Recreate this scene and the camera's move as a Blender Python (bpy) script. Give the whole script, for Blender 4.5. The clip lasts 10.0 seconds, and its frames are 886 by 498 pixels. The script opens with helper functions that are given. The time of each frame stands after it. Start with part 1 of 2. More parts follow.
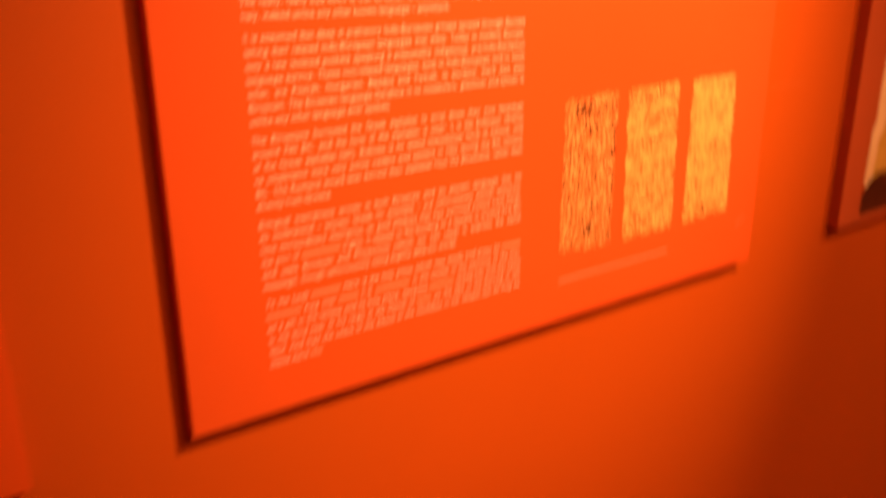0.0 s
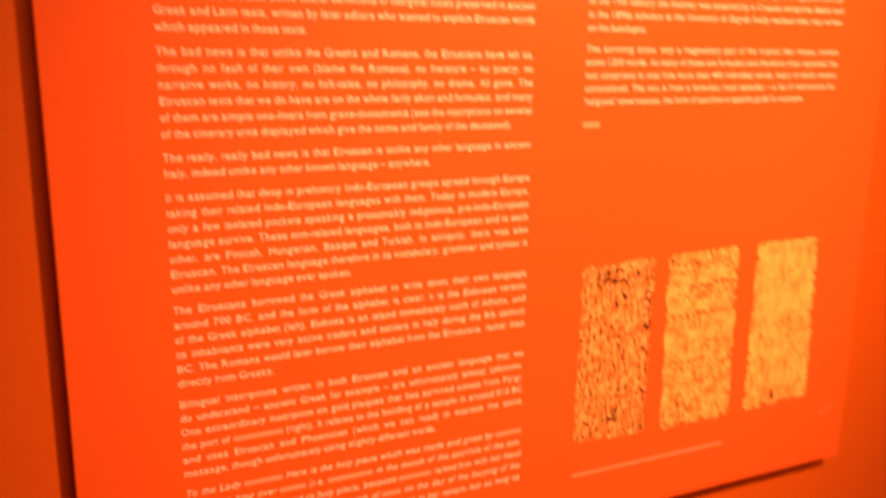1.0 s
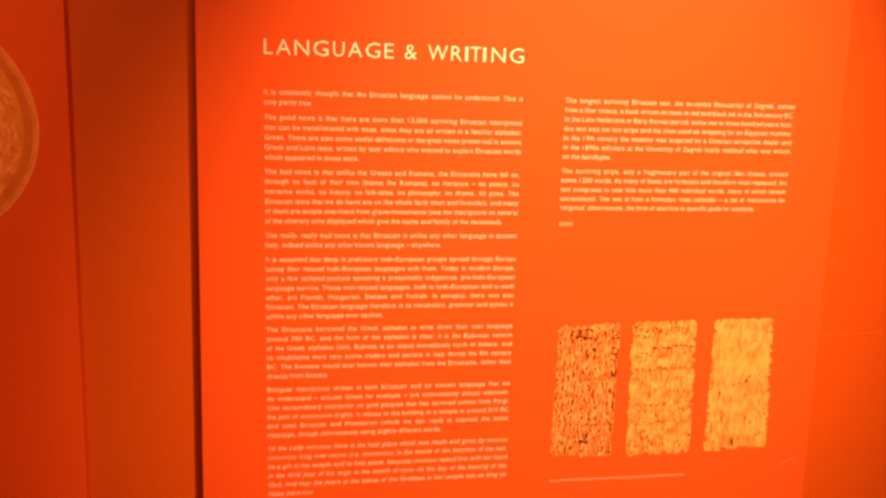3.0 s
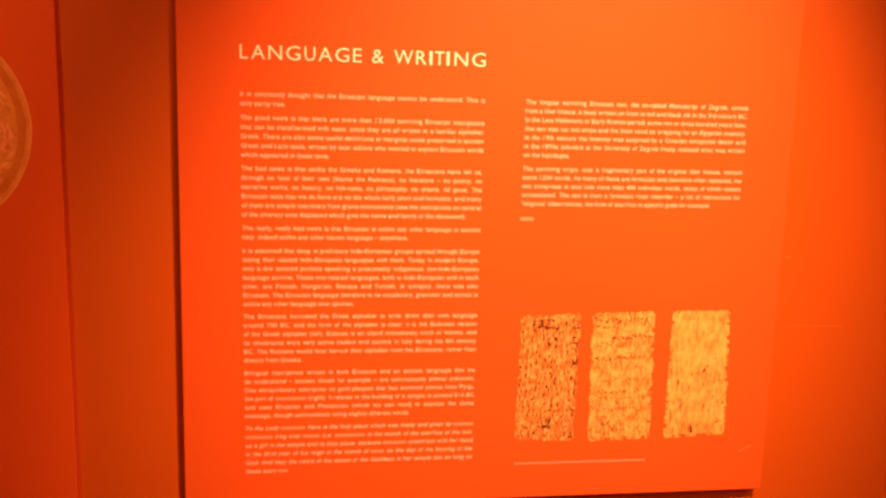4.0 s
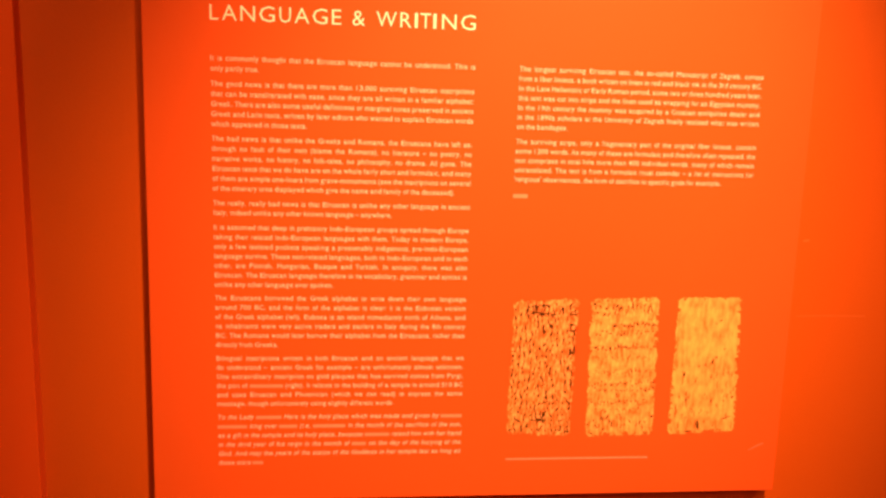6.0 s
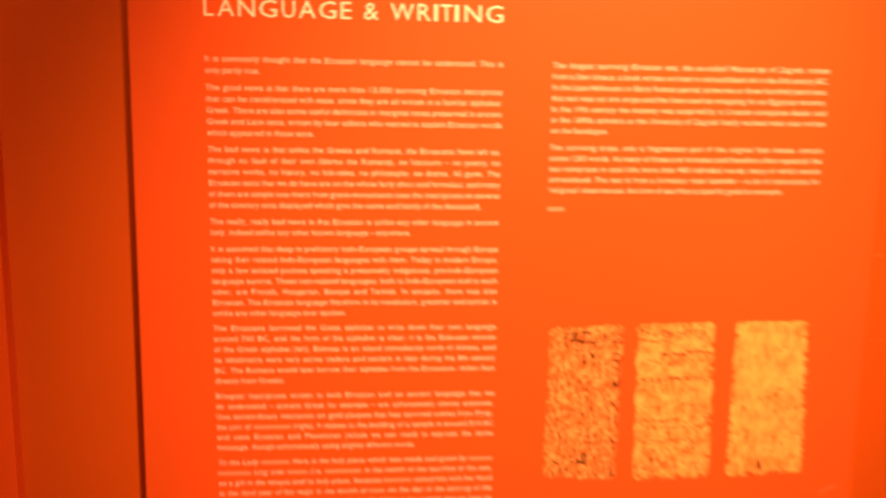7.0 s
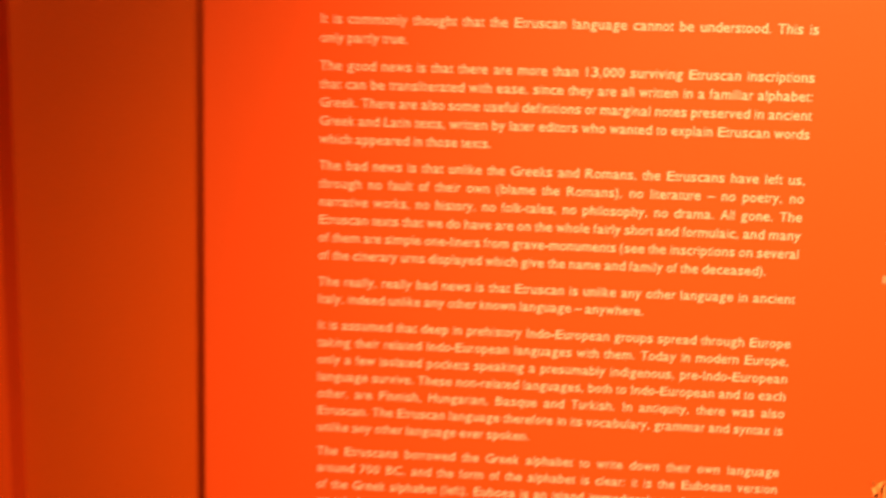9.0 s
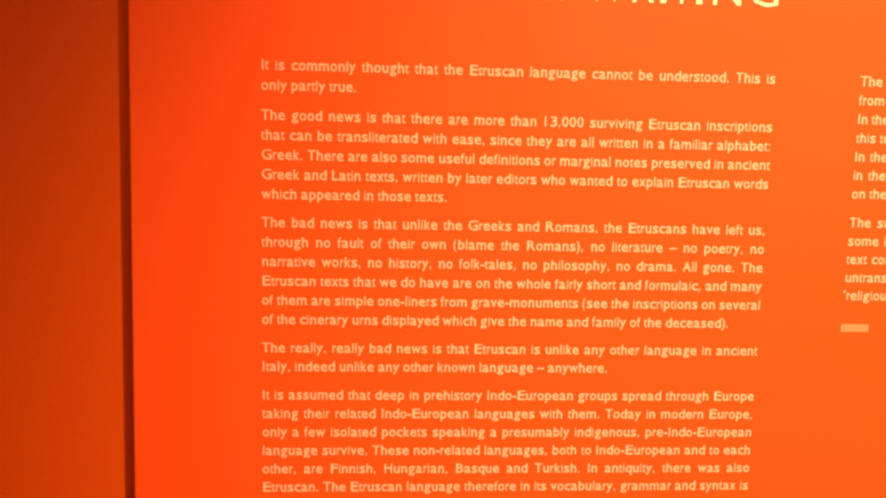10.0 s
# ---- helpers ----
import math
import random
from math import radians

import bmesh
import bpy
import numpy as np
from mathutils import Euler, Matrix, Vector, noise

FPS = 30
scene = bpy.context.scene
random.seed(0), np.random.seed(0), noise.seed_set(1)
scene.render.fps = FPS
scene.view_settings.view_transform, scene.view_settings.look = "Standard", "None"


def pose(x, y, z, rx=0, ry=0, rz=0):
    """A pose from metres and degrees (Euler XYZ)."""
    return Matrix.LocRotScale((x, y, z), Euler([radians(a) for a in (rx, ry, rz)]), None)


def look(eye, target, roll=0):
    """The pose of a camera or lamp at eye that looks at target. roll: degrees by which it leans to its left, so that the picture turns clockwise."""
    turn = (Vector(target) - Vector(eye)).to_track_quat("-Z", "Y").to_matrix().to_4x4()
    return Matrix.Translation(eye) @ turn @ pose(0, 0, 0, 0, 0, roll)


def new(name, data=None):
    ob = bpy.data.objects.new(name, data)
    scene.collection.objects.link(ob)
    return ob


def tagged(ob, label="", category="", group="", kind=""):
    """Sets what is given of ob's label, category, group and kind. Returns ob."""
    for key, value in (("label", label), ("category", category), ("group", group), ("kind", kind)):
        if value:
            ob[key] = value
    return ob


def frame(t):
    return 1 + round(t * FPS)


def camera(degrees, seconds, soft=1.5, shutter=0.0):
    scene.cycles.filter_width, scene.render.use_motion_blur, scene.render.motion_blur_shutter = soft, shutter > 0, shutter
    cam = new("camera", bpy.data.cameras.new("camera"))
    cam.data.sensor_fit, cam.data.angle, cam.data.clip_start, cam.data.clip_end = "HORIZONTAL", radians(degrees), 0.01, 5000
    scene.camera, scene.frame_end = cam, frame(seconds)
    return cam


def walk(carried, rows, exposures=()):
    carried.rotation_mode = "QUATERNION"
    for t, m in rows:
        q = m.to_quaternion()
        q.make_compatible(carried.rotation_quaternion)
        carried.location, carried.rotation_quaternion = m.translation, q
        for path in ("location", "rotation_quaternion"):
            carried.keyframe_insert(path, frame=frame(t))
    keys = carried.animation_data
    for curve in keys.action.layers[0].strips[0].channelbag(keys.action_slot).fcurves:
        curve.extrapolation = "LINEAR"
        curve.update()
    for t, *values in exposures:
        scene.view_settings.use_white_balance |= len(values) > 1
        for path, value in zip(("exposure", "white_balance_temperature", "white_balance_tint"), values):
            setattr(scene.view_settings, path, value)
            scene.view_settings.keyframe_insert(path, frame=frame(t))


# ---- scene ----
cam = camera(56.0, 10.0, soft=2.5, shutter=0.9)
ROWS = [
    (0, (-0.2326, -0.8369, 1.5029), (0.3055, -0.0612, 1.1732), -0.51),
    (0.2, (-0.1718, -0.8127, 1.5066), (0.3556, -0.0115, 1.2241), 0.50),
    (0.5, (-0.0917, -0.7864, 1.5364), (0.4055, 0.0404, 1.2733), 1.35),
    (0.8, (-0.0047, -0.7745, 1.5462), (0.4420, 0.0856, 1.2999), 0.23),
    (1, (0.0248, -0.7812, 1.5583), (0.4239, 0.1064, 1.3281), 0.63),
    (1.2, (0.0665, -0.8069, 1.5882), (0.4105, 0.0991, 1.3416), 1.38),
    (1.5, (0.1293, -0.8721, 1.5989), (0.4262, 0.0562, 1.3750), 1.41),
    (1.8, (0.1840, -0.9514, 1.6263), (0.4191, -0.0088, 1.3889), 1.13),
    (2, (0.1992, -0.9901, 1.6257), (0.4137, -0.0353, 1.4197), 0.09),
    (2.2, (0.1918, -1.0433, 1.6548), (0.3751, -0.0793, 1.4621), -0.32),
    (3.3, (0.1534, -1.2653, 1.6811), (0.3148, -0.2963, 1.4939), 2.07),
    (3.5, (0.1844, -1.2848, 1.6825), (0.3381, -0.3157, 1.4894), 2.11),
    (3.8, (0.2168, -1.3057, 1.6820), (0.3563, -0.3330, 1.4966), 1.95),
    (4, (0.2361, -1.3135, 1.6809), (0.3708, -0.3401, 1.4956), 1.73),
    (4.2, (0.2467, -1.3167, 1.6764), (0.3777, -0.3421, 1.4945), 1.74),
    (4.5, (0.2610, -1.3199, 1.6684), (0.3841, -0.3438, 1.4893), 1.97),
    (4.8, (0.2740, -1.3264, 1.6755), (0.3859, -0.3505, 1.4883), 1.70),
    (5, (0.2835, -1.3234, 1.6765), (0.3918, -0.3492, 1.4783), 1.39),
    (5.2, (0.2822, -1.3112, 1.6700), (0.3933, -0.3382, 1.4678), 1.42),
    (5.5, (0.2912, -1.2882, 1.6535), (0.4054, -0.3143, 1.4573), 1.87),
    (5.7, (0.2952, -1.2642, 1.6483), (0.4085, -0.2901, 1.4529), 2.16),
    (6.8, (0.3310, -1.1327, 1.6295), (0.4133, -0.1537, 1.4428), 0.61),
    (7, (0.3107, -1.0913, 1.6181), (0.3946, -0.1097, 1.4463), 0.93),
    (7.2, (0.3011, -1.0429, 1.6100), (0.3498, -0.0574, 1.4478), 0.37),
    (7.5, (0.2901, -0.9954, 1.5974), (0.3096, -0.0050, 1.4607), -0.16),
    (7.8, (0.2591, -0.9447, 1.5947), (0.2448, 0.0457, 1.4574), 0.02),
    (8, (0.2354, -0.9000, 1.5736), (0.2121, 0.0916, 1.4463), 0.30),
    (8.3, (0.2316, -0.8218, 1.5811), (0.1663, 0.1702, 1.4725), 0.10),
    (8.5, (0.2393, -0.7596, 1.5901), (0.1448, 0.2302, 1.4838), 0.39),
    (8.7, (0.2340, -0.7098, 1.6028), (0.1565, 0.2768, 1.4592), 1.16),
    (9, (0.2328, -0.6569, 1.5872), (0.1836, 0.3317, 1.4449), 1.70),
    (9.2, (0.2253, -0.6376, 1.5977), (0.2161, 0.3536, 1.4652), 1.85),
    (9.5, (0.2154, -0.6232, 1.6048), (0.2414, 0.3704, 1.4948), 1.50),
    (9.7, (0.2100, -0.6169, 1.6115), (0.2472, 0.3758, 1.4964), 1.34),
    (10, (0.1932, -0.6133, 1.6110), (0.2579, 0.3777, 1.4938), 1.27),
]
walk(cam, [(t, look(eye, target, roll)) for t, eye, target, roll in ROWS])

# ---- light: unseen warm spot over each panel, added dim fill further back ----
world = bpy.data.worlds.new("world")
world.use_nodes = True
world.node_tree.nodes["Background"].inputs["Color"].default_value = (0.02, 0.012, 0.008, 1)
world.node_tree.nodes["Background"].inputs["Strength"].default_value = 0.2
scene.world = world
scene.view_settings.exposure = 0.0


def spot(name, eye, target, watts, colour, degrees, blend, radius):
    lamp = bpy.data.lights.new(name, "SPOT")
    lamp.energy, lamp.color, lamp.spot_size, lamp.spot_blend, lamp.shadow_soft_size = watts, colour, radians(degrees), blend, radius
    ob = new(name, lamp)
    ob.matrix_world = look(eye, target)
    return ob


WARM = (1.0, 0.43, 0.17)
spot("unseen_spot_light", (0.98, -1.5, 2.87), (0.60, 0.0, 1.40), 662, WARM, 42, 1.0, 0.025)
# weak spot added only to brighten the plate panel
spot("unseen_spot_light", (-0.19, -1.5, 2.87), (-0.64, 0.0, 1.66), 66, WARM, 44, 1.0, 0.025)
spot("unseen_spot_light", (2.35, -1.5, 2.87), (1.86, 0.0, 1.15), 210, WARM, 48, 1.0, 0.025)
# unseen fill, tinted red to lift the panel sides and shadow bands
flood = bpy.data.lights.new("added_fill_light", "AREA")
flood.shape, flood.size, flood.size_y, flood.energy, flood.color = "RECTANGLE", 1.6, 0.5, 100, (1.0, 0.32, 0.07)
new("added_fill_light", flood).matrix_world = look((0.9, -2.9, 3.27), (-0.6, 0.0, 1.7))

# ---- materials ----


def material(name):
    mat = bpy.data.materials.new(name)
    mat.use_nodes = True
    nodes, links = mat.node_tree.nodes, mat.node_tree.links
    return mat, nodes, links, nodes["Principled BSDF"]


def mottled(name, low, high, rough=0.5, specular=0.3, big=3.0, fine=220.0, bump=0.05, depth=0.001):
    """A surface whose colour wanders between two tones at a large and a fine scale, with a fine relief."""
    mat, nodes, links, shader = material(name)
    where = nodes.new("ShaderNodeTexCoord")
    broad, grain = nodes.new("ShaderNodeTexNoise"), nodes.new("ShaderNodeTexNoise")
    broad.inputs["Scale"].default_value, broad.inputs["Detail"].default_value = big, 5
    grain.inputs["Scale"].default_value, grain.inputs["Detail"].default_value = fine, 3
    for n in (broad, grain):
        links.new(where.outputs["Object"], n.inputs["Vector"])
    both = nodes.new("ShaderNodeMix")
    both.data_type, both.inputs["Factor"].default_value = "FLOAT", 0.35
    links.new(broad.outputs["Fac"], both.inputs["A"])
    links.new(grain.outputs["Fac"], both.inputs["B"])
    ramp = nodes.new("ShaderNodeValToRGB")
    ramp.color_ramp.elements[0].position, ramp.color_ramp.elements[1].position = 0.3, 0.7
    ramp.color_ramp.elements[0].color, ramp.color_ramp.elements[1].color = (*low, 1), (*high, 1)
    links.new(both.outputs["Result"], ramp.inputs["Fac"])
    links.new(ramp.outputs["Color"], shader.inputs["Base Color"])
    relief = nodes.new("ShaderNodeBump")
    relief.inputs["Strength"].default_value, relief.inputs["Distance"].default_value = bump, depth
    links.new(grain.outputs["Fac"], relief.inputs["Height"])
    links.new(relief.outputs["Normal"], shader.inputs["Normal"])
    shader.inputs["Roughness"].default_value = rough
    shader.inputs["Specular IOR Level"].default_value = specular
    return mat


WALL = mottled("orange_wall_paint", (0.43, 0.078, 0.003), (0.48, 0.087, 0.004), 0.6, 0.25, 1.6, 260, 0.25, 0.0008)
BOARD = mottled("vermilion_print", (0.60, 0.090, 0.014), (0.64, 0.098, 0.017), 0.55, 0.2, 2.0, 400, 0.03)
RED_BOARD = mottled("deep_red_print", (0.60, 0.088, 0.009), (0.64, 0.096, 0.011), 0.55, 0.2, 2.0, 400, 0.03)
DUSKY_BOARD = mottled("dusky_red_print", (0.44, 0.088, 0.026), (0.49, 0.100, 0.032), 0.55, 0.2, 2.0, 400, 0.03)
LETTER = mottled("pale_lettering", (0.75, 0.56, 0.49), (0.79, 0.60, 0.53), 0.6, 0.2, 8.0, 500, 0.02)
CREAM = mottled("cream_lettering", (0.88, 0.87, 0.80), (0.92, 0.91, 0.85), 0.6, 0.2, 8.0, 500, 0.02)


def linen(name, tones, blotch, thread):
    """Printed cloth: upright threads over warm blotches, from brown through ochre to pale yellow."""
    mat, nodes, links, shader = material(name)
    where, stretch = nodes.new("ShaderNodeTexCoord"), nodes.new("ShaderNodeMapping")
    stretch.inputs["Scale"].default_value = (1.0, 1.0, 0.3)
    links.new(where.outputs["Object"], stretch.inputs["Vector"])
    patch, threads = nodes.new("ShaderNodeTexNoise"), nodes.new("ShaderNodeTexNoise")
    patch.inputs["Scale"].default_value, patch.inputs["Detail"].default_value, patch.inputs["Roughness"].default_value = blotch, 6, 0.62
    threads.inputs["Scale"].default_value, threads.inputs["Detail"].default_value = thread, 4
    links.new(where.outputs["Object"], patch.inputs["Vector"])
    links.new(stretch.outputs["Vector"], threads.inputs["Vector"])
    both = nodes.new("ShaderNodeMix")
    both.data_type, both.inputs["Factor"].default_value = "FLOAT", 0.5
    links.new(patch.outputs["Fac"], both.inputs["A"])
    links.new(threads.outputs["Fac"], both.inputs["B"])
    ramp = nodes.new("ShaderNodeValToRGB")
    ramp.color_ramp.elements[0].position, ramp.color_ramp.elements[1].position = 0.38, 0.61
    ramp.color_ramp.elements[0].color, ramp.color_ramp.elements[1].color = (*tones[0], 1), (*tones[2], 1)
    ramp.color_ramp.elements.new(0.48).color = (*tones[1], 1)
    links.new(both.outputs["Result"], ramp.inputs["Fac"])
    links.new(ramp.outputs["Color"], shader.inputs["Base Color"])
    shader.inputs["Roughness"].default_value, shader.inputs["Specular IOR Level"].default_value = 0.7, 0.15
    return mat


BROWN_LINEN = linen("browned_linen_print", ((0.32, 0.080, 0.014), (0.58, 0.21, 0.060), (0.80, 0.41, 0.15)), 60.0, 260.0)
LINEN = linen("old_linen_print", ((0.42, 0.125, 0.026), (0.66, 0.28, 0.080), (0.82, 0.46, 0.15)), 45.0, 220.0)
CLEAN_LINEN = linen("clean_linen_print", ((0.54, 0.19, 0.046), (0.70, 0.33, 0.095), (0.80, 0.45, 0.135)), 30.0, 170.0)
INK = mottled("faded_brown_ink", (0.022, 0.006, 0.001), (0.085, 0.024, 0.003), 0.7, 0.15, 60.0, 500, 0.02)
FOLD = mottled("linen_crease", (0.025, 0.007, 0.001), (0.10, 0.030, 0.004), 0.7, 0.15, 40.0, 400, 0.02)
STAIN = mottled("linen_stain", (0.24, 0.06, 0.01), (0.42, 0.14, 0.03), 0.7, 0.15, 60.0, 500, 0.02)
RIM = mottled("pale_metal_print", (0.74, 0.25, 0.10), (0.86, 0.36, 0.15), 0.6, 0.2, 25.0, 200, 0.02)
BRONZE = mottled("bronze_print", (0.50, 0.15, 0.022), (0.78, 0.32, 0.075), 0.6, 0.2, 45.0, 160, 0.02)
DARK_BRONZE = mottled("dark_bronze_print", (0.46, 0.115, 0.014), (0.62, 0.19, 0.035), 0.6, 0.2, 40.0, 180, 0.02)
PALE = mottled("pale_stone_print", (0.78, 0.54, 0.32), (0.90, 0.72, 0.50), 0.6, 0.2, 14.0, 120, 0.02)
OCHRE = mottled("ochre_print", (0.50, 0.30, 0.06), (0.68, 0.44, 0.12), 0.6, 0.2, 20.0, 120, 0.02)
SHADE = mottled("dark_brown_print", (0.05, 0.012, 0.004), (0.10, 0.02, 0.006), 0.6, 0.2, 20.0, 120, 0.02)
# unseen floor, its red picked to bounce light under the panels
FLOOR = mottled("red_bounce_floor", (0.46, 0.15, 0.07), (0.56, 0.20, 0.10), 0.4, 0.4, 2.0, 60, 0.1)
CEILING = mottled("ceiling_paint", (0.42, 0.40, 0.38), (0.48, 0.46, 0.44), 0.8, 0.2, 1.5, 120, 0.1)
BAR = mottled("faded_lettering", (0.70, 0.26, 0.17), (0.74, 0.29, 0.19), 0.6, 0.2, 8.0, 500, 0.02)
SCUFF = mottled("pale_scuff", (0.52, 0.12, 0.02), (0.58, 0.15, 0.035), 0.6, 0.2, 40.0, 300, 0.02)

# ---- shapes ----


def box(bm, lo, hi):
    made = bmesh.ops.create_cube(bm, size=1)["verts"]
    for v in made:
        v.co = [lo[n] + (v.co[n] + 0.5) * (hi[n] - lo[n]) for n in range(3)]
    return made


def mesh_of(name, bm, *mats):
    me = bpy.data.meshes.new(name)
    bm.normal_update()
    bm.to_mesh(me)
    bm.free()
    for m in mats:
        me.materials.append(m)
    return me


def part(name, bm, mats, parent, label=""):
    ob = new(name, mesh_of(name, bm, *(mats if isinstance(mats, tuple) else (mats,))))
    ob.parent = parent
    if label:
        ob["label"] = label
    return ob


def slab(name, lo, hi, mat, label, category):
    bm = bmesh.new()
    box(bm, lo, hi)
    return tagged(new(name, mesh_of(name, bm, mat)), label, category, kind="structure")


def face(bm, points, y):
    """One flat outline, turned to face the room. Each next one in a mesh lies a hair further out."""
    y -= 1e-6 * len(bm.faces)
    f = bm.faces.new([bm.verts.new((x, y, z)) for x, z in points])
    f.normal_update()
    if f.normal.y > 0:
        f.normal_flip()
    return f


# ---- the room ----
WALL_Y = 0.023
slab("wall_north", (-3.7, WALL_Y, 0.0), (4.7, WALL_Y + 0.2, 3.3), WALL, "matt orange painted gallery wall behind the panels", "wall")
slab("wall_south", (-3.7, -4.7, 0.0), (4.7, -4.5, 3.3), WALL, "matt orange painted gallery wall across the room", "wall")
slab("wall_west", (-3.9, -4.7, 0.0), (-3.7, WALL_Y + 0.2, 3.3), WALL, "matt orange painted gallery end wall", "wall")
slab("wall_east", (4.7, -4.7, 0.0), (4.9, WALL_Y + 0.2, 3.3), WALL, "matt orange painted gallery end wall", "wall")
slab("floor", (-3.9, -4.7, -0.1), (4.9, WALL_Y + 0.2, 0.0), FLOOR, "matt red floor out of view, coloured to bounce light upward", "floor")
slab("ceiling", (-3.9, -4.7, 3.3), (4.9, WALL_Y + 0.2, 3.4), CEILING, "matt painted gallery ceiling", "ceiling")

# ---- the panels ----
BOTTOM, TOP = 0.991, 1.97


def panel(name, x0, x1, front, label, lean0=0.0, lean1=0.0, depth=WALL_Y):
    """A thick printed board on the wall; its uprights lean in by so much over its height."""
    root = tagged(new(name), label, "wall panel")
    root.location = (x0, WALL_Y - depth, BOTTOM)
    bm = bmesh.new()
    box(bm, (0, 0, 0), (x1 - x0, depth, TOP - BOTTOM))
    for v in bm.verts:
        if v.co.z > 0.1:
            v.co.x += lean0 if v.co.x < 0.1 else -lean1
    bmesh.ops.bevel(bm, geom=[e for e in bm.edges if all(v.co.y < 0.001 for v in e.verts)], offset=0.0012, segments=2, profile=0.5, affect="EDGES")
    part("board", bm, front, root)
    return root


main = panel("text_panel", 0.002, 1.011, BOARD, "vermilion museum text panel with pale lettering on orange wall", 0.008, 0.014)
left = panel("picture_panel", -1.167, -0.166, RED_BOARD, "deep red museum panel picturing a round embossed plate", 0.0, -0.006)
right = panel("picture_panel", 1.292, 2.294, DUSKY_BOARD, "dusky red museum panel picturing a pale object on dark base")


def on(root, x, z):
    """A place of the wall in a panel's own measures."""
    return x - root.location.x, z - BOTTOM


# ---- lettering ----
EM, INK_Y = 0.01015, -0.0004
COLUMN_ONE = [
    ["It is commonly thought that the Etruscan language cannot be understood. This is", "only partly true."],
    [
        "The good news is that there are more than 13,000 surviving Etruscan inscriptions",
        "that can be transliterated with ease, since they are all written in a familiar alphabet:",
        "Greek. There are also some useful definitions or marginal notes preserved in ancient",
        "Greek and Latin texts, written by later editors who wanted to explain Etruscan words",
        "which appeared in those texts.",
    ],
    [
        "The bad news is that unlike the Greeks and Romans, the Etruscans have left us,",
        "through no fault of their own (blame the Romans), no literature \u2013 no poetry, no",
        "narrative works, no history, no folk-tales, no philosophy, no drama. All gone. The",
        "Etruscan texts that we do have are on the whole fairly short and formulaic, and many",
        "of them are simple one-liners from grave-monuments (see the inscriptions on several",
        "of the cinerary urns displayed which give the name and family of the deceased).",
    ],
    ["The really, really bad news is that Etruscan is unlike any other language in ancient", "Italy, indeed unlike any other known language \u2013 anywhere."],
    [
        "It is assumed that deep in prehistory Indo-European groups spread through Europe",
        "taking their related Indo-European languages with them. Today in modern Europe,",
        "only a few isolated pockets speaking a presumably indigenous, pre-Indo-European",
        "language survive. These non-related languages, both to Indo-European and to each",
        "other, are Finnish, Hungarian, Basque and Turkish. In antiquity, there was also",
        "Etruscan. The Etruscan language therefore in its vocabulary, grammar and syntax is",
        "unlike any other language ever spoken.",
    ],
    [
        "The Etruscans borrowed the Greek alphabet to write down their own language",
        "around 700 BC, and the form of the alphabet is clear: it is the Euboean version",
        "of the Greek alphabet (left). Euboea is an island immediately north of Athens, and",
        "its inhabitants were very active traders and settlers in Italy during the 8th century",
        "BC. The Romans would later borrow their alphabet from the Etruscans, rather than",
        "directly from Greeks.",
    ],
    [
        "Bilingual inscriptions written in both Etruscan and an ancient language that we",
        "do understand \u2013 ancient Greek for example \u2013 are unfortunately almost unknown.",
        "One extraordinary inscription on gold plaques that has survived comes from Pyrgi,",
        "the port of _________ (right). It relates to the building of a temple in around 510 BC",
        "and uses Etruscan and Phoenician (which we can read) to express the same",
        "message, though unfortunately using slightly different words.",
    ],
    [
        "To the Lady _______ Here is the holy place which was made and given by ______",
        "________ king over _____ (i.e. _________ in the month of the sacrifice of the sun,",
        "as a gift in the temple and its holy place, because _______ raised him with her hand",
        "in the third year of his reign in the month of ____ on the day of the burying of the",
        "God. And may the years of the statue of the Goddess in her temple last as long as",
        "these stars ___",
    ],
]
COLUMN_TWO = [
    [
        "The longest surviving Etruscan text, the so-called Manuscript of Zagreb, comes",
        "from a liber linteus, a book written on linen in red and black ink in the 3rd century BC.",
        "In the Late Hellenistic or Early Roman period, some two or three hundred years later,",
        "this text was cut into strips and the linen used as wrapping for an Egyptian mummy.",
        "In the 19th century the mummy was acquired by a Croatian antiquities dealer and",
        "in the 1890s scholars at the University of Zagreb finally realised what was written",
        "on the bandages.",
    ],
    [
        "The surviving strips, only a fragmentary part of the original liber linteus, contain",
        "some 1200 words. As many of these are formulaic and therefore often repeated, the",
        "text comprises in total little more than 400 individual words, many of which remain",
        "untranslated. The text is from a formulaic ritual calendar \u2013 a list of instructions for",
        "'religious' observances, the form of sacrifice to specific gods for example.",
    ],
]
TITLE_Z, TITLE_HIGH = 1.7212, 0.0212
TITLE = (
    ("LANGUAGE", ((0.1010, 0.1128), (0.1178, 0.1380), (0.1432, 0.1632), (0.1690, 0.1905), (0.1970, 0.2130), (0.2180, 0.2385), (0.2430, 0.2640), (0.2702, 0.2832))),
    ("&", ((0.2990, 0.3170),)),
    ("WRITING", ((0.3330, 0.3620), (0.3672, 0.3832), (0.3878, 0.3922), (0.3960, 0.4110), (0.4145, 0.4190), (0.4272, 0.4480), (0.4545, 0.4760))),
)

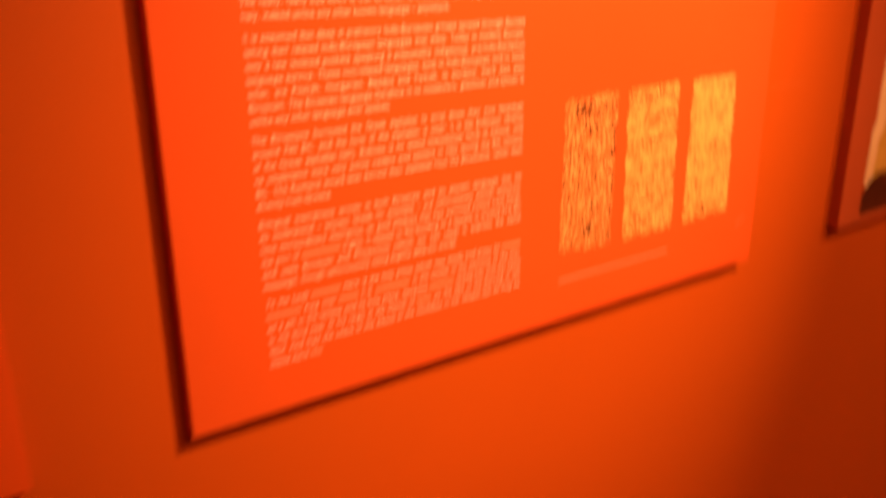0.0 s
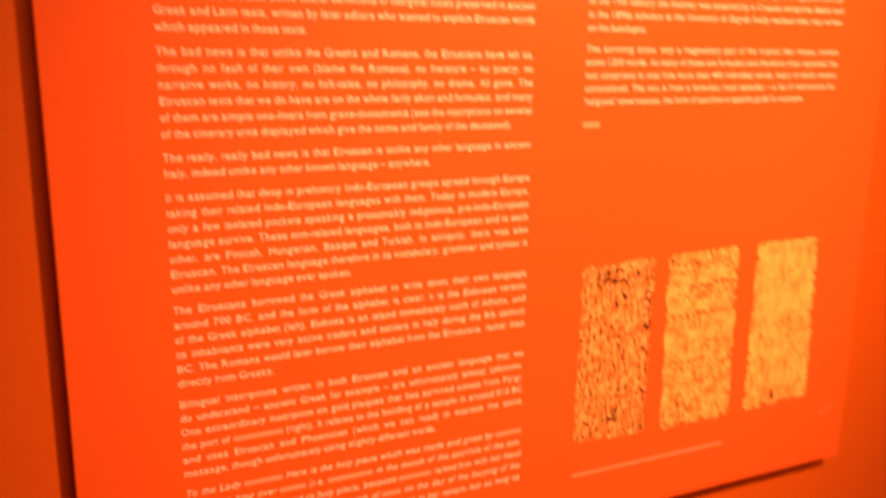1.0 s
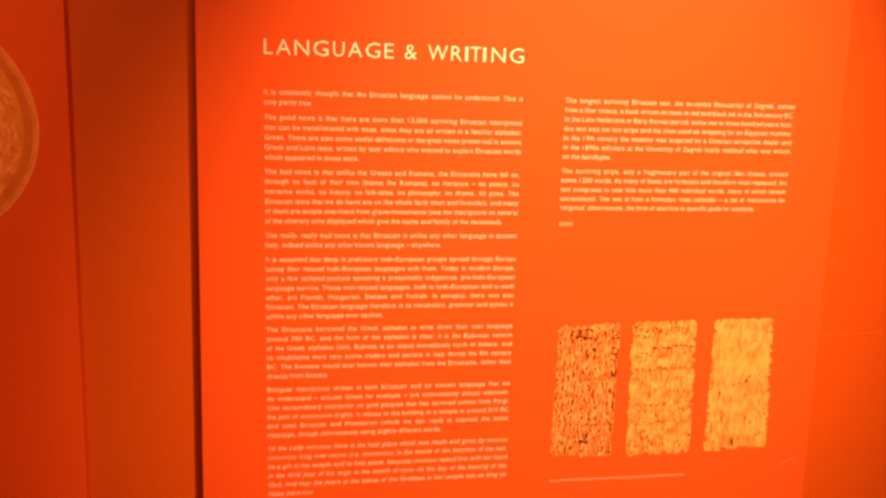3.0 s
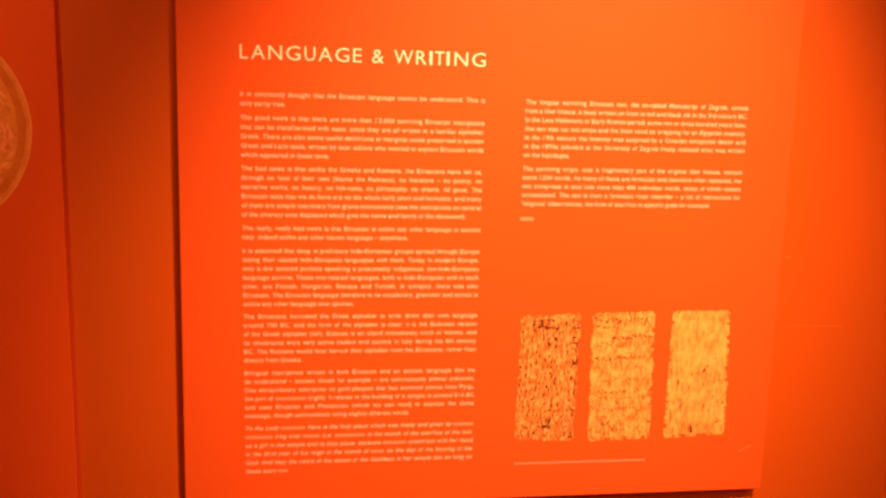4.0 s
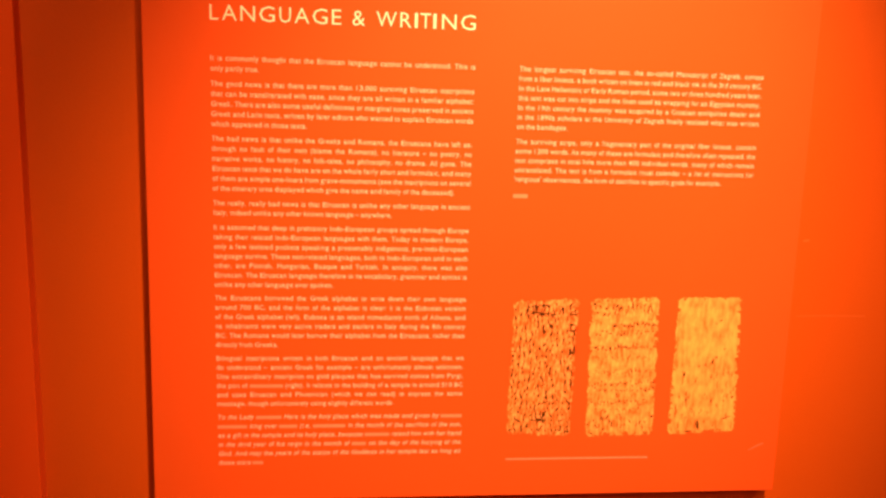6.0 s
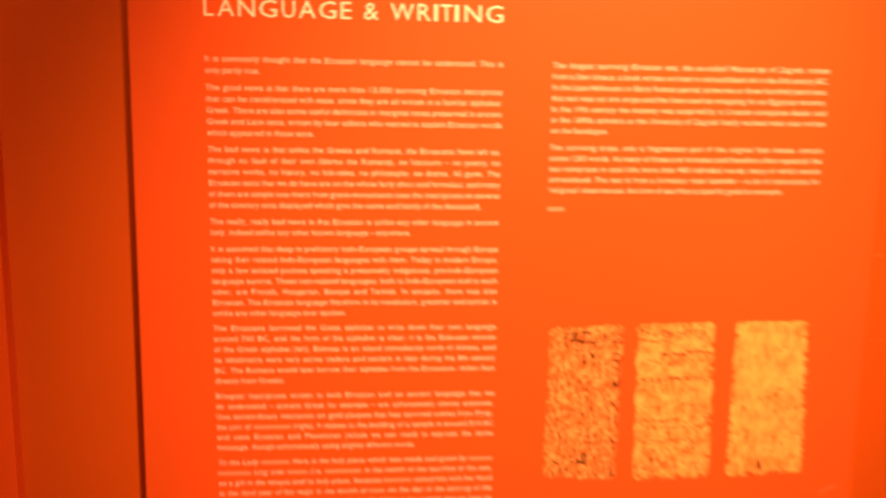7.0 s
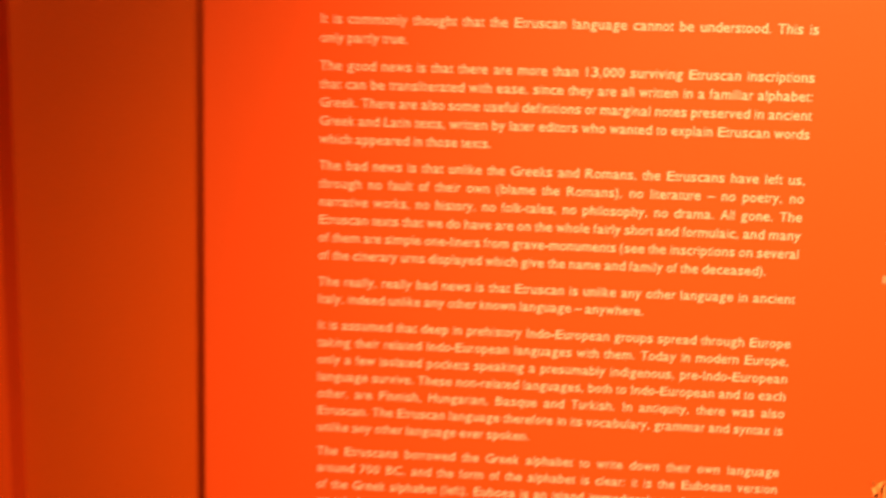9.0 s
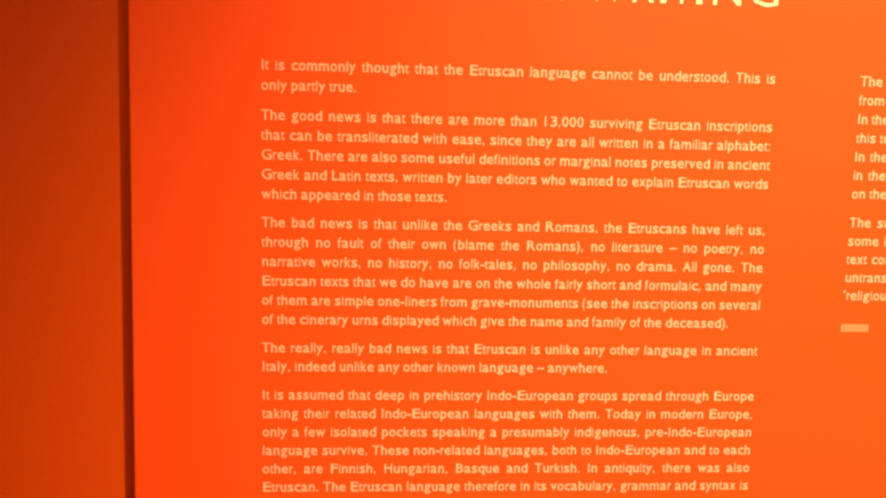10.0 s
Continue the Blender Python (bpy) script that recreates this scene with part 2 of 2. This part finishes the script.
# the type's proportions, in thousandths of its size: advance of each letter, room before and after its ink
ADVANCE = {
    191: "'", 222: "ijl", 278: "ft.,:I", 333: "r-()", 500: "cksvxyzJ", 556: "abdeghnopqu0123456789\u2013L", 611: "FTZ",
    667: "ABEKPSVXY", 722: "wCDHNRU", 778: "GOQ", 833: "mM", 944: "W",
}
BEFORE = {66: "bhiklmnpru", 78: "BDEFHIKLMNPRU.,:", 165: "1", 36: "acdegoqsOCGQ0235689(-", 14: "fjtvwxyzATVWXYZS47)'", 0: "\u2013"}
AFTER = {66: "hilmnu", 74: "HMNU(", 96: "I.,:", 290: "1", 38: "abdegopqsBDGJOQ023456789SC", 18: "cfjktvwxyzrAKRTVWXYZEFLP-", 60: ")'", 0: "\u2013"}
CAP, LOW, DROP = 0.718, 0.530, 0.21


def measures(table):
    return {letter: units / 1000 for units, letters_ in table.items() for letter in letters_}


ADVANCE, BEFORE, AFTER = measures(ADVANCE), measures(BEFORE), measures(AFTER)


def outlines(characters, thin=0.0):
    """The flat outline of each letter in the built-in font at size 1: corners and faces."""
    made = {}
    for c in characters:
        curve = bpy.data.curves.new("letter", "FONT")
        curve.body, curve.size, curve.resolution_u, curve.offset, curve.fill_mode = c, 1.0, 2, thin, "FRONT"
        made[c] = new("letter", curve)
    bpy.context.view_layer.update()
    graph, shapes = bpy.context.evaluated_depsgraph_get(), {}
    for c, ob in made.items():
        me = ob.evaluated_get(graph).to_mesh()
        shapes[c] = ([(v.co.x, v.co.y) for v in me.vertices], [tuple(p.vertices) for p in me.polygons])
        ob.evaluated_get(graph).to_mesh_clear()
    for ob in made.values():
        curve = ob.data
        bpy.data.objects.remove(ob)
        bpy.data.curves.remove(curve)
    return shapes


def put_letter(bm, shape, x0, x1, base, rise, slant=0.0):
    """One letter with its ink between x0 and x1; rise turns the font's heights into the type's; slant leans it over."""
    points, faces = shape
    lo, hi = min(p[0] for p in points), max(p[0] for p in points)
    verts = [bm.verts.new((x0 + (px - lo) / (hi - lo) * (x1 - x0) + slant * rise(pz), INK_Y, base + rise(pz))) for px, pz in points]
    for f in faces:
        made = bm.faces.new([verts[n] for n in f])
        made.normal_update()
        if made.normal.y > 0:
            made.normal_flip()


every = sorted({c for column in (COLUMN_ONE, COLUMN_TWO) for para in column for line in para for c in line if c not in " _"})
SHAPES = outlines(every, 0.009)
FONT_CAP, FONT_LOW, FONT_DROP = 0.691, 0.458, 0.239


def text_rise(z):
    if z < 0:
        return z / FONT_DROP * DROP * EM
    if z < FONT_LOW:
        return z / FONT_LOW * LOW * EM
    return (LOW + (z - FONT_LOW) / (FONT_CAP - FONT_LOW) * (CAP - LOW)) * EM


def span(word):
    """A word's width in ems; a run of bars stands for a word that is not spelt out."""
    return 0.55 * len(word) if "_" in word else sum(ADVANCE[c] for c in word)


def set_column(root, column, x0, x1, places):
    """places: the height of each paragraph's first line and the step from line to line. Justified lines, each line a part that holds its words; the last line of a paragraph keeps the natural space."""
    for para, (z, step) in zip(column, places):
        slant = 0.21 if para[0].startswith("To the Lady") else 0.0
        for n, line in enumerate(para):
            words = line.split()
            inked, em, space = sum(span(w) for w in words), EM, 0.25 * EM
            if n < len(para) - 1:
                space = (x1 - x0 - inked * em) / (len(words) - 1)
                if space < 0.19 * EM:
                    space = 0.19 * EM
                    em = (x1 - x0 - space * (len(words) - 1)) / inked
            x, base = on(root, x0, z - 0.5 * LOW * EM)
            written = new("text_line")
            written.parent, written.location = root, (x, 0, base)
            for w in words:
                bm = bmesh.new()
                start = x - written.location.x
                if "_" in w:
                    wide = span(w) * em
                    face(bm, [(start, 0), (start + wide, 0), (start + wide, LOW * EM), (start, LOW * EM)], INK_Y)
                    part("word_bar", bm, BAR, written, "faded word too soft to read")
                else:
                    for c in w:
                        put_letter(bm, SHAPES[c], start + BEFORE[c] * em, start + (ADVANCE[c] - AFTER[c]) * em, 0, text_rise, slant)
                        start += ADVANCE[c] * em
                    part("word", bm, LETTER, written)
                x += span(w) * em + space
            z -= step


title_shapes = outlines(sorted(set("LANGUAGE&WRITING")), -0.004)
for word, places in TITLE:
    bm = bmesh.new()
    for c, (x0, x1) in zip(word, places):
        base = on(main, x0, TITLE_Z)[1]
        put_letter(bm, title_shapes[c], on(main, x0, 0)[0], on(main, x1, 0)[0], base, lambda z: z / FONT_CAP * TITLE_HIGH)
    part("title_word", bm, CREAM, main, "large cream capital letters")
ONE_PLACES = ((1.6685, 0.0143), (1.6330, 0.0142), (1.5555, 0.0144), (1.4620, 0.0142), (1.4260, 0.0144), (1.3190, 0.0146), (1.2245, 0.0146), (1.1297, 0.0150))
set_column(main, COLUMN_ONE, 0.1000, 0.4782, ONE_PLACES)
set_column(main, COLUMN_TWO, 0.5433, 0.9188, ((1.6685, 0.0140), (1.5625, 0.0141)))


def bar(root, name, x0, x1, z0, z1, mat, lift=0.0):
    bm = bmesh.new()
    (a, b), (c, d) = on(root, x0, z0), on(root, x1, z1)
    face(bm, [(a, b), (c, b + lift), (c, d + lift), (a, d)], INK_Y)
    return part(name, bm, mat, root)


bar(main, "initials_bar", 0.5433, 0.5655, 1.4785, 1.4845, BAR)
bar(main, "caption_bar", 0.5523, 0.7882, 1.0530, 1.0562, BAR)

# ---- the three linen strips printed on the text panel ----


def ragged(corners, rng, rough, notch):
    """An outline round four corners with worn corners and frayed, wandering edges."""
    points = []
    for n in range(4):
        (ax, az), (bx, bz) = corners[n], corners[(n + 1) % 4]
        steps = 70 if n in (0, 2) else 140
        dx, dz = bz - az, ax - bx
        long = math.hypot(dx, dz)
        waves = [(rng.uniform(1.5, 11.0), rng.uniform(0, math.tau), rng.uniform(0.3, 1.0)) for _ in range(4)]
        tooth, bite = 0.0, 0
        for k in range(steps):
            s = 0.005 / long + (1 - 0.010 / long) * k / (steps - 1)
            tooth = 0.72 * tooth + rng.uniform(-rough, rough)
            off = tooth + 0.6 * rough * sum(a * math.sin(f * s * math.tau + o) for f, o, a in waves)
            if bite == 0 and 5 < k < steps - 9 and rng.random() < (0.09 if n == 2 else 0.035):
                bite, deep = rng.randint(1, 5), notch * rng.uniform(0.25, 1.0)
            if bite:
                off -= deep
                bite -= 1
            points.append((ax + (bx - ax) * s - dx / long * off, az + (bz - az) * s - dz / long * off))
    return points


def cloth_picture(corners, seed, mat, label):
    """One printed strip of linen. corners: bottom left, bottom right, top right, top left."""
    rng = random.Random(seed)
    inner = [on(main, x, z) for x, z in corners]
    bm = bmesh.new()
    face(bm, ragged([inner[3], inner[2], inner[1], inner[0]], rng, 0.00085, 0.0068), INK_Y)
    cloth = part("linen_strip_picture", bm, mat, main, label)

    def at(u, v):
        x = (inner[0][0] * (1 - u) + inner[1][0] * u) * (1 - v) + (inner[3][0] * (1 - u) + inner[2][0] * u) * v
        z = (inner[0][1] * (1 - u) + inner[1][1] * u) * (1 - v) + (inner[3][1] * (1 - u) + inner[2][1] * u) * v
        return x, z

    return cloth, at, rng


def stroke(bm, place, lean, half, thick, bend, y=INK_Y - 0.0002):
    """A tapered, slightly bent pen mark or crease about a place."""
    x, z = place
    dx, dz = math.sin(lean), math.cos(lean)
    line = [(-half, 0, 0.25), (-0.5 * half, 0.75 * bend, 0.9), (0, bend, 1.0), (0.5 * half, 0.75 * bend, 0.8), (half, 0, 0.3)]
    ring = [(a, b + w * thick) for a, b, w in line] + [(a, b - w * thick) for a, b, w in reversed(line)]
    face(bm, [(x + dx * a + dz * b, z + dz * a - dx * b) for a, b in ring], y)


def blot(bm, place, wide, high, rng, y=INK_Y - 0.0001):
    x, z = place
    face(bm, [(x + wide * rng.uniform(0.5, 1.1) * math.cos(a), z + high * rng.uniform(0.5, 1.1) * math.sin(a)) for a in [k * math.tau / 10 for k in range(10)]], y)


def clamp(a):
    return min(0.965, max(0.035, a))


def finish(cloth, meshes):
    for name, bm, mat, label in meshes:
        tagged(part(name, bm, mat, cloth, label), kind="stuff")


def frayed_spots(at, rng, count, sides):
    """Brown spots along the edges named in sides."""
    bm = bmesh.new()
    for _ in range(count):
        s = rng.random()
        u, v = {"l": (0.018, s), "r": (0.982, s), "b": (s, 0.012), "t": (s, 0.988)}[rng.choice(sides)]
        blot(bm, at(u, v), rng.uniform(0.0014, 0.0034), rng.uniform(0.0014, 0.0042), rng)
    return bm


# closely written strip: ranks of upright strokes, crumpled at the top, a hole near the foot
cloth, at, rng = cloth_picture([(0.5510, 1.0985), (0.6546, 1.0940), (0.6552, 1.3225), (0.5535, 1.3175)], 11, BROWN_LINEN, "printed picture of a browned linen strip covered in dark strokes")
# glow: pale strokes drawn as the pictured cloth's highlights beside dark marks
ink, glow, folds = bmesh.new(), bmesh.new(), bmesh.new()
for row in range(23):
    for col in range(12):
        v = (row + 0.5 + rng.gauss(0, 0.22)) / 23
        u = (col + 0.5 + rng.gauss(0, 0.25)) / 12
        if rng.random() < 0.12 or v > 0.95:
            continue
        spread = 0.16 if v > 0.3 else 0.34
        lean, half, thick = rng.gauss(0.04, spread), rng.uniform(0.0022, 0.0058), rng.uniform(0.0007, 0.0017)
        x, z = at(clamp(u), clamp(v))
        stroke(ink, (x, z), lean, half, thick, rng.uniform(-0.0009, 0.0009))
        if rng.random() < 0.35:
            stroke(glow, (x - 0.0016, z + 0.0004), lean, 0.8 * half, 1.2 * thick, 0.0, INK_Y - 0.0001)
for _ in range(38):
    u, v = rng.choice([(rng.uniform(0.06, 0.96), rng.uniform(0.88, 0.98)), (rng.uniform(0.06, 0.96), rng.uniform(0.88, 0.98)), (rng.uniform(0.35, 0.9), rng.uniform(0.03, 0.26)), (rng.uniform(0.9, 0.97), rng.random())])
    stroke(folds, at(clamp(u), clamp(v)), rng.choice([rng.gauss(0.2, 0.4), rng.gauss(1.4, 0.3)]), rng.uniform(0.004, 0.010), rng.uniform(0.0007, 0.0014), rng.uniform(-0.003, 0.003))
for u, v, wide, high in ((0.50, 0.115, 0.0064, 0.0042), (0.57, 0.155, 0.0028, 0.0056), (0.42, 0.20, 0.0020, 0.0060), (0.47, 0.955, 0.0026, 0.0024), (0.66, 0.965, 0.0024, 0.0028), (0.98, 0.64, 0.0022, 0.0050), (0.97, 0.38, 0.0018, 0.0075), (0.05, 0.03, 0.0040, 0.0020), (0.95, 0.03, 0.0045, 0.0020)):
    blot(folds, at(u, v), wide, high, rng, INK_Y - 0.0003)
finish(cloth, (("faded_writing", ink, INK, "ranks of upright brown strokes"), ("printed_highlights", glow, CLEAN_LINEN, "pale highlights printed beside the strokes"), ("creasing", folds, FOLD, "dark creases and a hole in the linen"), ("edge_staining", frayed_spots(at, rng, 40, "rrrlbt"), STAIN, "brown staining at the frayed edges")))

# strip with lines of small writing
cloth, at, rng = cloth_picture([(0.6815, 1.0925), (0.7928, 1.0945), (0.7858, 1.3240), (0.6767, 1.3215)], 12, LINEN, "printed picture of a yellowed linen strip with lines of writing")
ink, glow, folds = bmesh.new(), bmesh.new(), bmesh.new()
for v, u0, u1, count, bold in ((0.94, 0.05, 0.55, 9, 1.1), (0.89, 0.05, 0.40, 8, 0.9), (0.81, 0.30, 0.97, 17, 1.1), (0.755, 0.05, 0.95, 18, 0.9), (0.645, 0.08, 0.62, 14, 1.15), (0.64, 0.66, 0.95, 6, 0.7), (0.575, 0.1, 0.9, 10, 0.7), (0.47, 0.1, 0.95, 18, 0.7), (0.39, 0.04, 0.9, 20, 0.9), (0.335, 0.08, 0.95, 18, 0.8), (0.25, 0.05, 0.85, 20, 0.9), (0.19, 0.1, 0.8, 12, 0.8)):
    for k in range(count):
        u = u0 + (u1 - u0) * (k + rng.random()) / count
        lean = rng.gauss(0.1, 0.3) if rng.random() < 0.8 else rng.gauss(1.5, 0.25)
        stroke(ink, at(clamp(u), clamp(v + rng.gauss(0, 0.009))), lean, bold * rng.uniform(0.0016, 0.0036), bold * rng.uniform(0.0008, 0.0014), rng.uniform(-0.0006, 0.0006))
    for _ in range(5):
        stroke(glow, at(clamp(rng.random()), clamp(v + 0.025)), rng.gauss(1.55, 0.08), rng.uniform(0.004, 0.010), rng.uniform(0.0006, 0.0012), 0.0, INK_Y - 0.0001)
for _ in range(48):
    u, v = rng.choice([(rng.uniform(0.1, 0.95), rng.uniform(0.05, 0.16)), (rng.uniform(0.3, 0.9), rng.uniform(0.9, 0.97)), (rng.uniform(0.3, 0.75), rng.random())])
    stroke(folds, at(clamp(u), clamp(v)), rng.gauss(0, 0.25), rng.uniform(0.0022, 0.0056), rng.uniform(0.0007, 0.0013), rng.uniform(-0.001, 0.001))
for u, v, wide, high in ((0.975, 0.39, 0.0034, 0.0016), (0.97, 0.355, 0.0030, 0.0012), (0.975, 0.135, 0.0022, 0.0036), (0.05, 0.965, 0.0034, 0.0026), (0.08, 0.02, 0.0030, 0.0024), (0.02, 0.09, 0.0016, 0.0026), (0.50, 0.75, 0.0012, 0.0040)):
    blot(folds, at(u, v), wide, high, rng, INK_Y - 0.0003)
finish(cloth, (("faded_writing", ink, INK, "lines of small brown writing"), ("printed_highlights", glow, CLEAN_LINEN, "paler bands between the lines"), ("creasing", folds, FOLD, "short dark creases"), ("edge_staining", frayed_spots(at, rng, 24, "rrlbt"), STAIN, "brown staining at the frayed edges")))

# cleanest strip: few marks, upright creases towards the foot
cloth, at, rng = cloth_picture([(0.8186, 1.0945), (0.9327, 1.0985), (0.9211, 1.3268), (0.8175, 1.3248)], 13, CLEAN_LINEN, "printed picture of a pale yellow linen strip almost unmarked")
ink, glow, folds = bmesh.new(), bmesh.new(), bmesh.new()
for u, v, lean, half, thick in ((0.60, 0.53, 0.25, 0.0042, 0.0009), (0.66, 0.56, 0.5, 0.0024, 0.0007), (0.40, 0.50, 0.1, 0.0020, 0.0006), (0.50, 0.51, 0.0, 0.0022, 0.0006), (0.70, 0.83, 0.8, 0.0020, 0.0006), (0.62, 0.81, 0.2, 0.0016, 0.0005), (0.78, 0.62, 0.3, 0.0018, 0.0005), (0.18, 0.44, 0.05, 0.0044, 0.0008), (0.24, 0.25, 0.05, 0.0046, 0.0008), (0.60, 0.42, 0.02, 0.0036, 0.0005), (0.62, 0.24, 0.1, 0.0024, 0.0007), (0.93, 0.26, 0.3, 0.0020, 0.0010), (0.44, 0.06, -0.12, 0.0074, 0.0012), (0.86, 0.105, 1.25, 0.0080, 0.0005), (0.30, 0.015, 1.5, 0.0070, 0.0006)):
    stroke(ink, at(u, v), lean, 1.2 * half, 1.9 * thick, rng.uniform(-0.0005, 0.0005))
for _ in range(46):
    u, v = rng.uniform(0.05, 0.95), clamp(rng.uniform(0.02, 0.50) ** 1.2 + 0.02)
    x, z = at(clamp(u), v)
    lean, half = rng.gauss(0.02, 0.14), rng.uniform(0.002, 0.007)
    stroke(folds, (x, z), lean, half, rng.uniform(0.0006, 0.0013), rng.uniform(-0.0008, 0.0008))
    stroke(glow, (x - 0.0018, z), lean, half, 0.0009, 0.0, INK_Y - 0.0001)
finish(cloth, (("faded_writing", ink, INK, "a few dark flecks of ink"), ("printed_highlights", glow, CLEAN_LINEN, "pale highlights printed beside the creases"), ("creasing", folds, STAIN, "faint upright creases"), ("edge_staining", frayed_spots(at, rng, 30, "rrllbt"), STAIN, "brown spots at the frayed edges")))

# ---- the round plate printed on the next panel ----
PLATE_X, PLATE_Z, PLATE_R = -0.359, 1.611, 0.157


def ring_face(bm, cx, cz, r0, r1, y, steps=96):
    loops = [[bm.verts.new((cx + r * math.cos(k * math.tau / steps), y, cz + r * math.sin(k * math.tau / steps))) for k in range(steps)] for r in (r0, r1)]
    for k in range(steps):
        n = (k + 1) % steps
        bm.faces.new((loops[0][k], loops[1][k], loops[1][n], loops[0][n]))


cx, cz = on(left, PLATE_X, PLATE_Z)
bm = bmesh.new()
face(bm, [(cx + PLATE_R * math.cos(k * math.tau / 120), cz + PLATE_R * math.sin(k * math.tau / 120)) for k in range(120)], INK_Y)
plate = part("plate_picture", bm, DARK_BRONZE, left, "printed picture of a round embossed bronze plate")
bm = bmesh.new()
ring_face(bm, cx, cz, PLATE_R - 0.0075, PLATE_R - 0.0012, INK_Y - 0.0002)
part("rim", bm, BRONZE, plate, "rounded bronze rim")
# highlight along the pictured rim, laid on as a thin pale ring
bm = bmesh.new()
ring_face(bm, cx, cz, PLATE_R - 0.0014, PLATE_R + 0.0008, INK_Y - 0.0004)
part("rim_highlight", bm, RIM, plate, "pale highlight printed along the edge of the rim")
bm = bmesh.new()
ring_face(bm, cx, cz, PLATE_R - 0.050, PLATE_R - 0.019, INK_Y - 0.0002)
part("figured_band", bm, BRONZE, plate, "mottled embossed band")
bm = bmesh.new()
ring_face(bm, cx, cz, PLATE_R - 0.088, PLATE_R - 0.060, INK_Y - 0.0002)
part("inner_band", bm, BRONZE, plate, "mottled embossed band")
for name, count, r0, r1, size, mat in (
    ("embossed_relief", 210, PLATE_R - 0.047, PLATE_R - 0.021, 0.0066, RIM),
    ("embossed_relief", 190, 0.012, PLATE_R - 0.064, 0.0085, RIM),
    ("hollows", 110, 0.01, PLATE_R - 0.024, 0.0055, DARK_BRONZE),
):
    bm, rng = bmesh.new(), random.Random(count)
    for _ in range(count):
        a, r = rng.uniform(0, math.tau), math.sqrt(rng.uniform(r0 * r0, r1 * r1))
        turn, long, wide = a + rng.gauss(1.4, 0.4), size * rng.uniform(0.6, 1.5), size * rng.uniform(0.18, 0.4)
        px, pz = cx + r * math.cos(a), cz + r * math.sin(a)
        ring = [(long * math.cos(t * math.tau / 8), wide * math.sin(t * math.tau / 8)) for t in range(8)]
        face(bm, [(px + u * math.cos(turn) - v * math.sin(turn), pz + u * math.sin(turn) + v * math.cos(turn)) for u, v in ring], INK_Y - 0.0003 - 0.0001 * rng.random() - (0.0002 if mat is DARK_BRONZE else 0))
    tagged(part(name, bm, mat, plate, "worn embossed relief"), kind="stuff")
bm = bmesh.new()
for k in range(70):
    a = k * math.tau / 70
    r = PLATE_R - 0.055
    bx, bz = cx + r * math.cos(a), cz + r * math.sin(a)
    face(bm, [(bx + 0.0028 * math.cos(t * math.tau / 8), bz + 0.0024 * math.sin(t * math.tau / 8)) for t in range(8)], INK_Y - 0.0003)
tagged(part("beading", bm, RIM, plate, "row of small pale beads"), kind="stuff")

# ---- the picture on the far panel ----
x0, z0 = on(right, 1.362, 1.008)
bm = bmesh.new()
face(bm, [(x0, z0 + 0.06), (x0 + 0.6, z0 + 0.06), (x0 + 0.6, z0 + 0.44), (x0 + 0.012, z0 + 0.44), (x0 + 0.008, z0 + 0.25), (x0 + 0.01, z0 + 0.19), (x0 + 0.002, z0 + 0.17)], INK_Y)
picture = part("object_picture", bm, PALE, right, "printed picture of a pale weathered stone object")
bm = bmesh.new()
face(bm, [(x0 + 0.028, z0 + 0.07), (x0 + 0.6, z0 + 0.07), (x0 + 0.6, z0 + 0.19), (x0 + 0.05, z0 + 0.19), (x0 + 0.03, z0 + 0.15)], INK_Y - 0.0002)
part("lower_body", bm, OCHRE, picture, "ochre lower body")
bm = bmesh.new()
face(bm, [(x0, z0), (x0 + 0.6, z0), (x0 + 0.6, z0 + 0.085), (x0 + 0.05, z0 + 0.082), (x0 + 0.02, z0 + 0.07), (x0, z0 + 0.045)], INK_Y - 0.0004)
part("base", bm, SHADE, picture, "dark brown base")

# ---- small marks of wear ----


def scuff(points, width, y, label):
    bm = bmesh.new()
    for (ax, az), (bx, bz) in zip(points, points[1:]):
        dx, dz = bx - ax, bz - az
        long = math.hypot(dx, dz)
        nx, nz = -dz / long * width / 2, dx / long * width / 2
        face(bm, [(ax - nx, az - nz), (bx - nx, bz - nz), (bx + nx, bz + nz), (ax + nx, az + nz)], y)
    return bm


SCUFFS = [([(1.03, 1.2890), (1.08, 1.2897), (1.15, 1.2893)], 0.0012), ([(1.026, 1.4145), (1.036, 1.4160)], 0.003)]
for points, width in SCUFFS:
    tagged(new("wall_scuff", mesh_of("wall_scuff", scuff(points, width, WALL_Y - 0.0004, ""), SCUFF)), "faint pale scuff on the orange wall", "scuff", kind="structure")
bm = scuff([on(main, 0.961, 1.0644), on(main, 0.975, 1.0725), on(main, 0.9853, 1.0764)], 0.0012, INK_Y, "")
part("scratch", bm, BAR, main, "faint pale scratch")
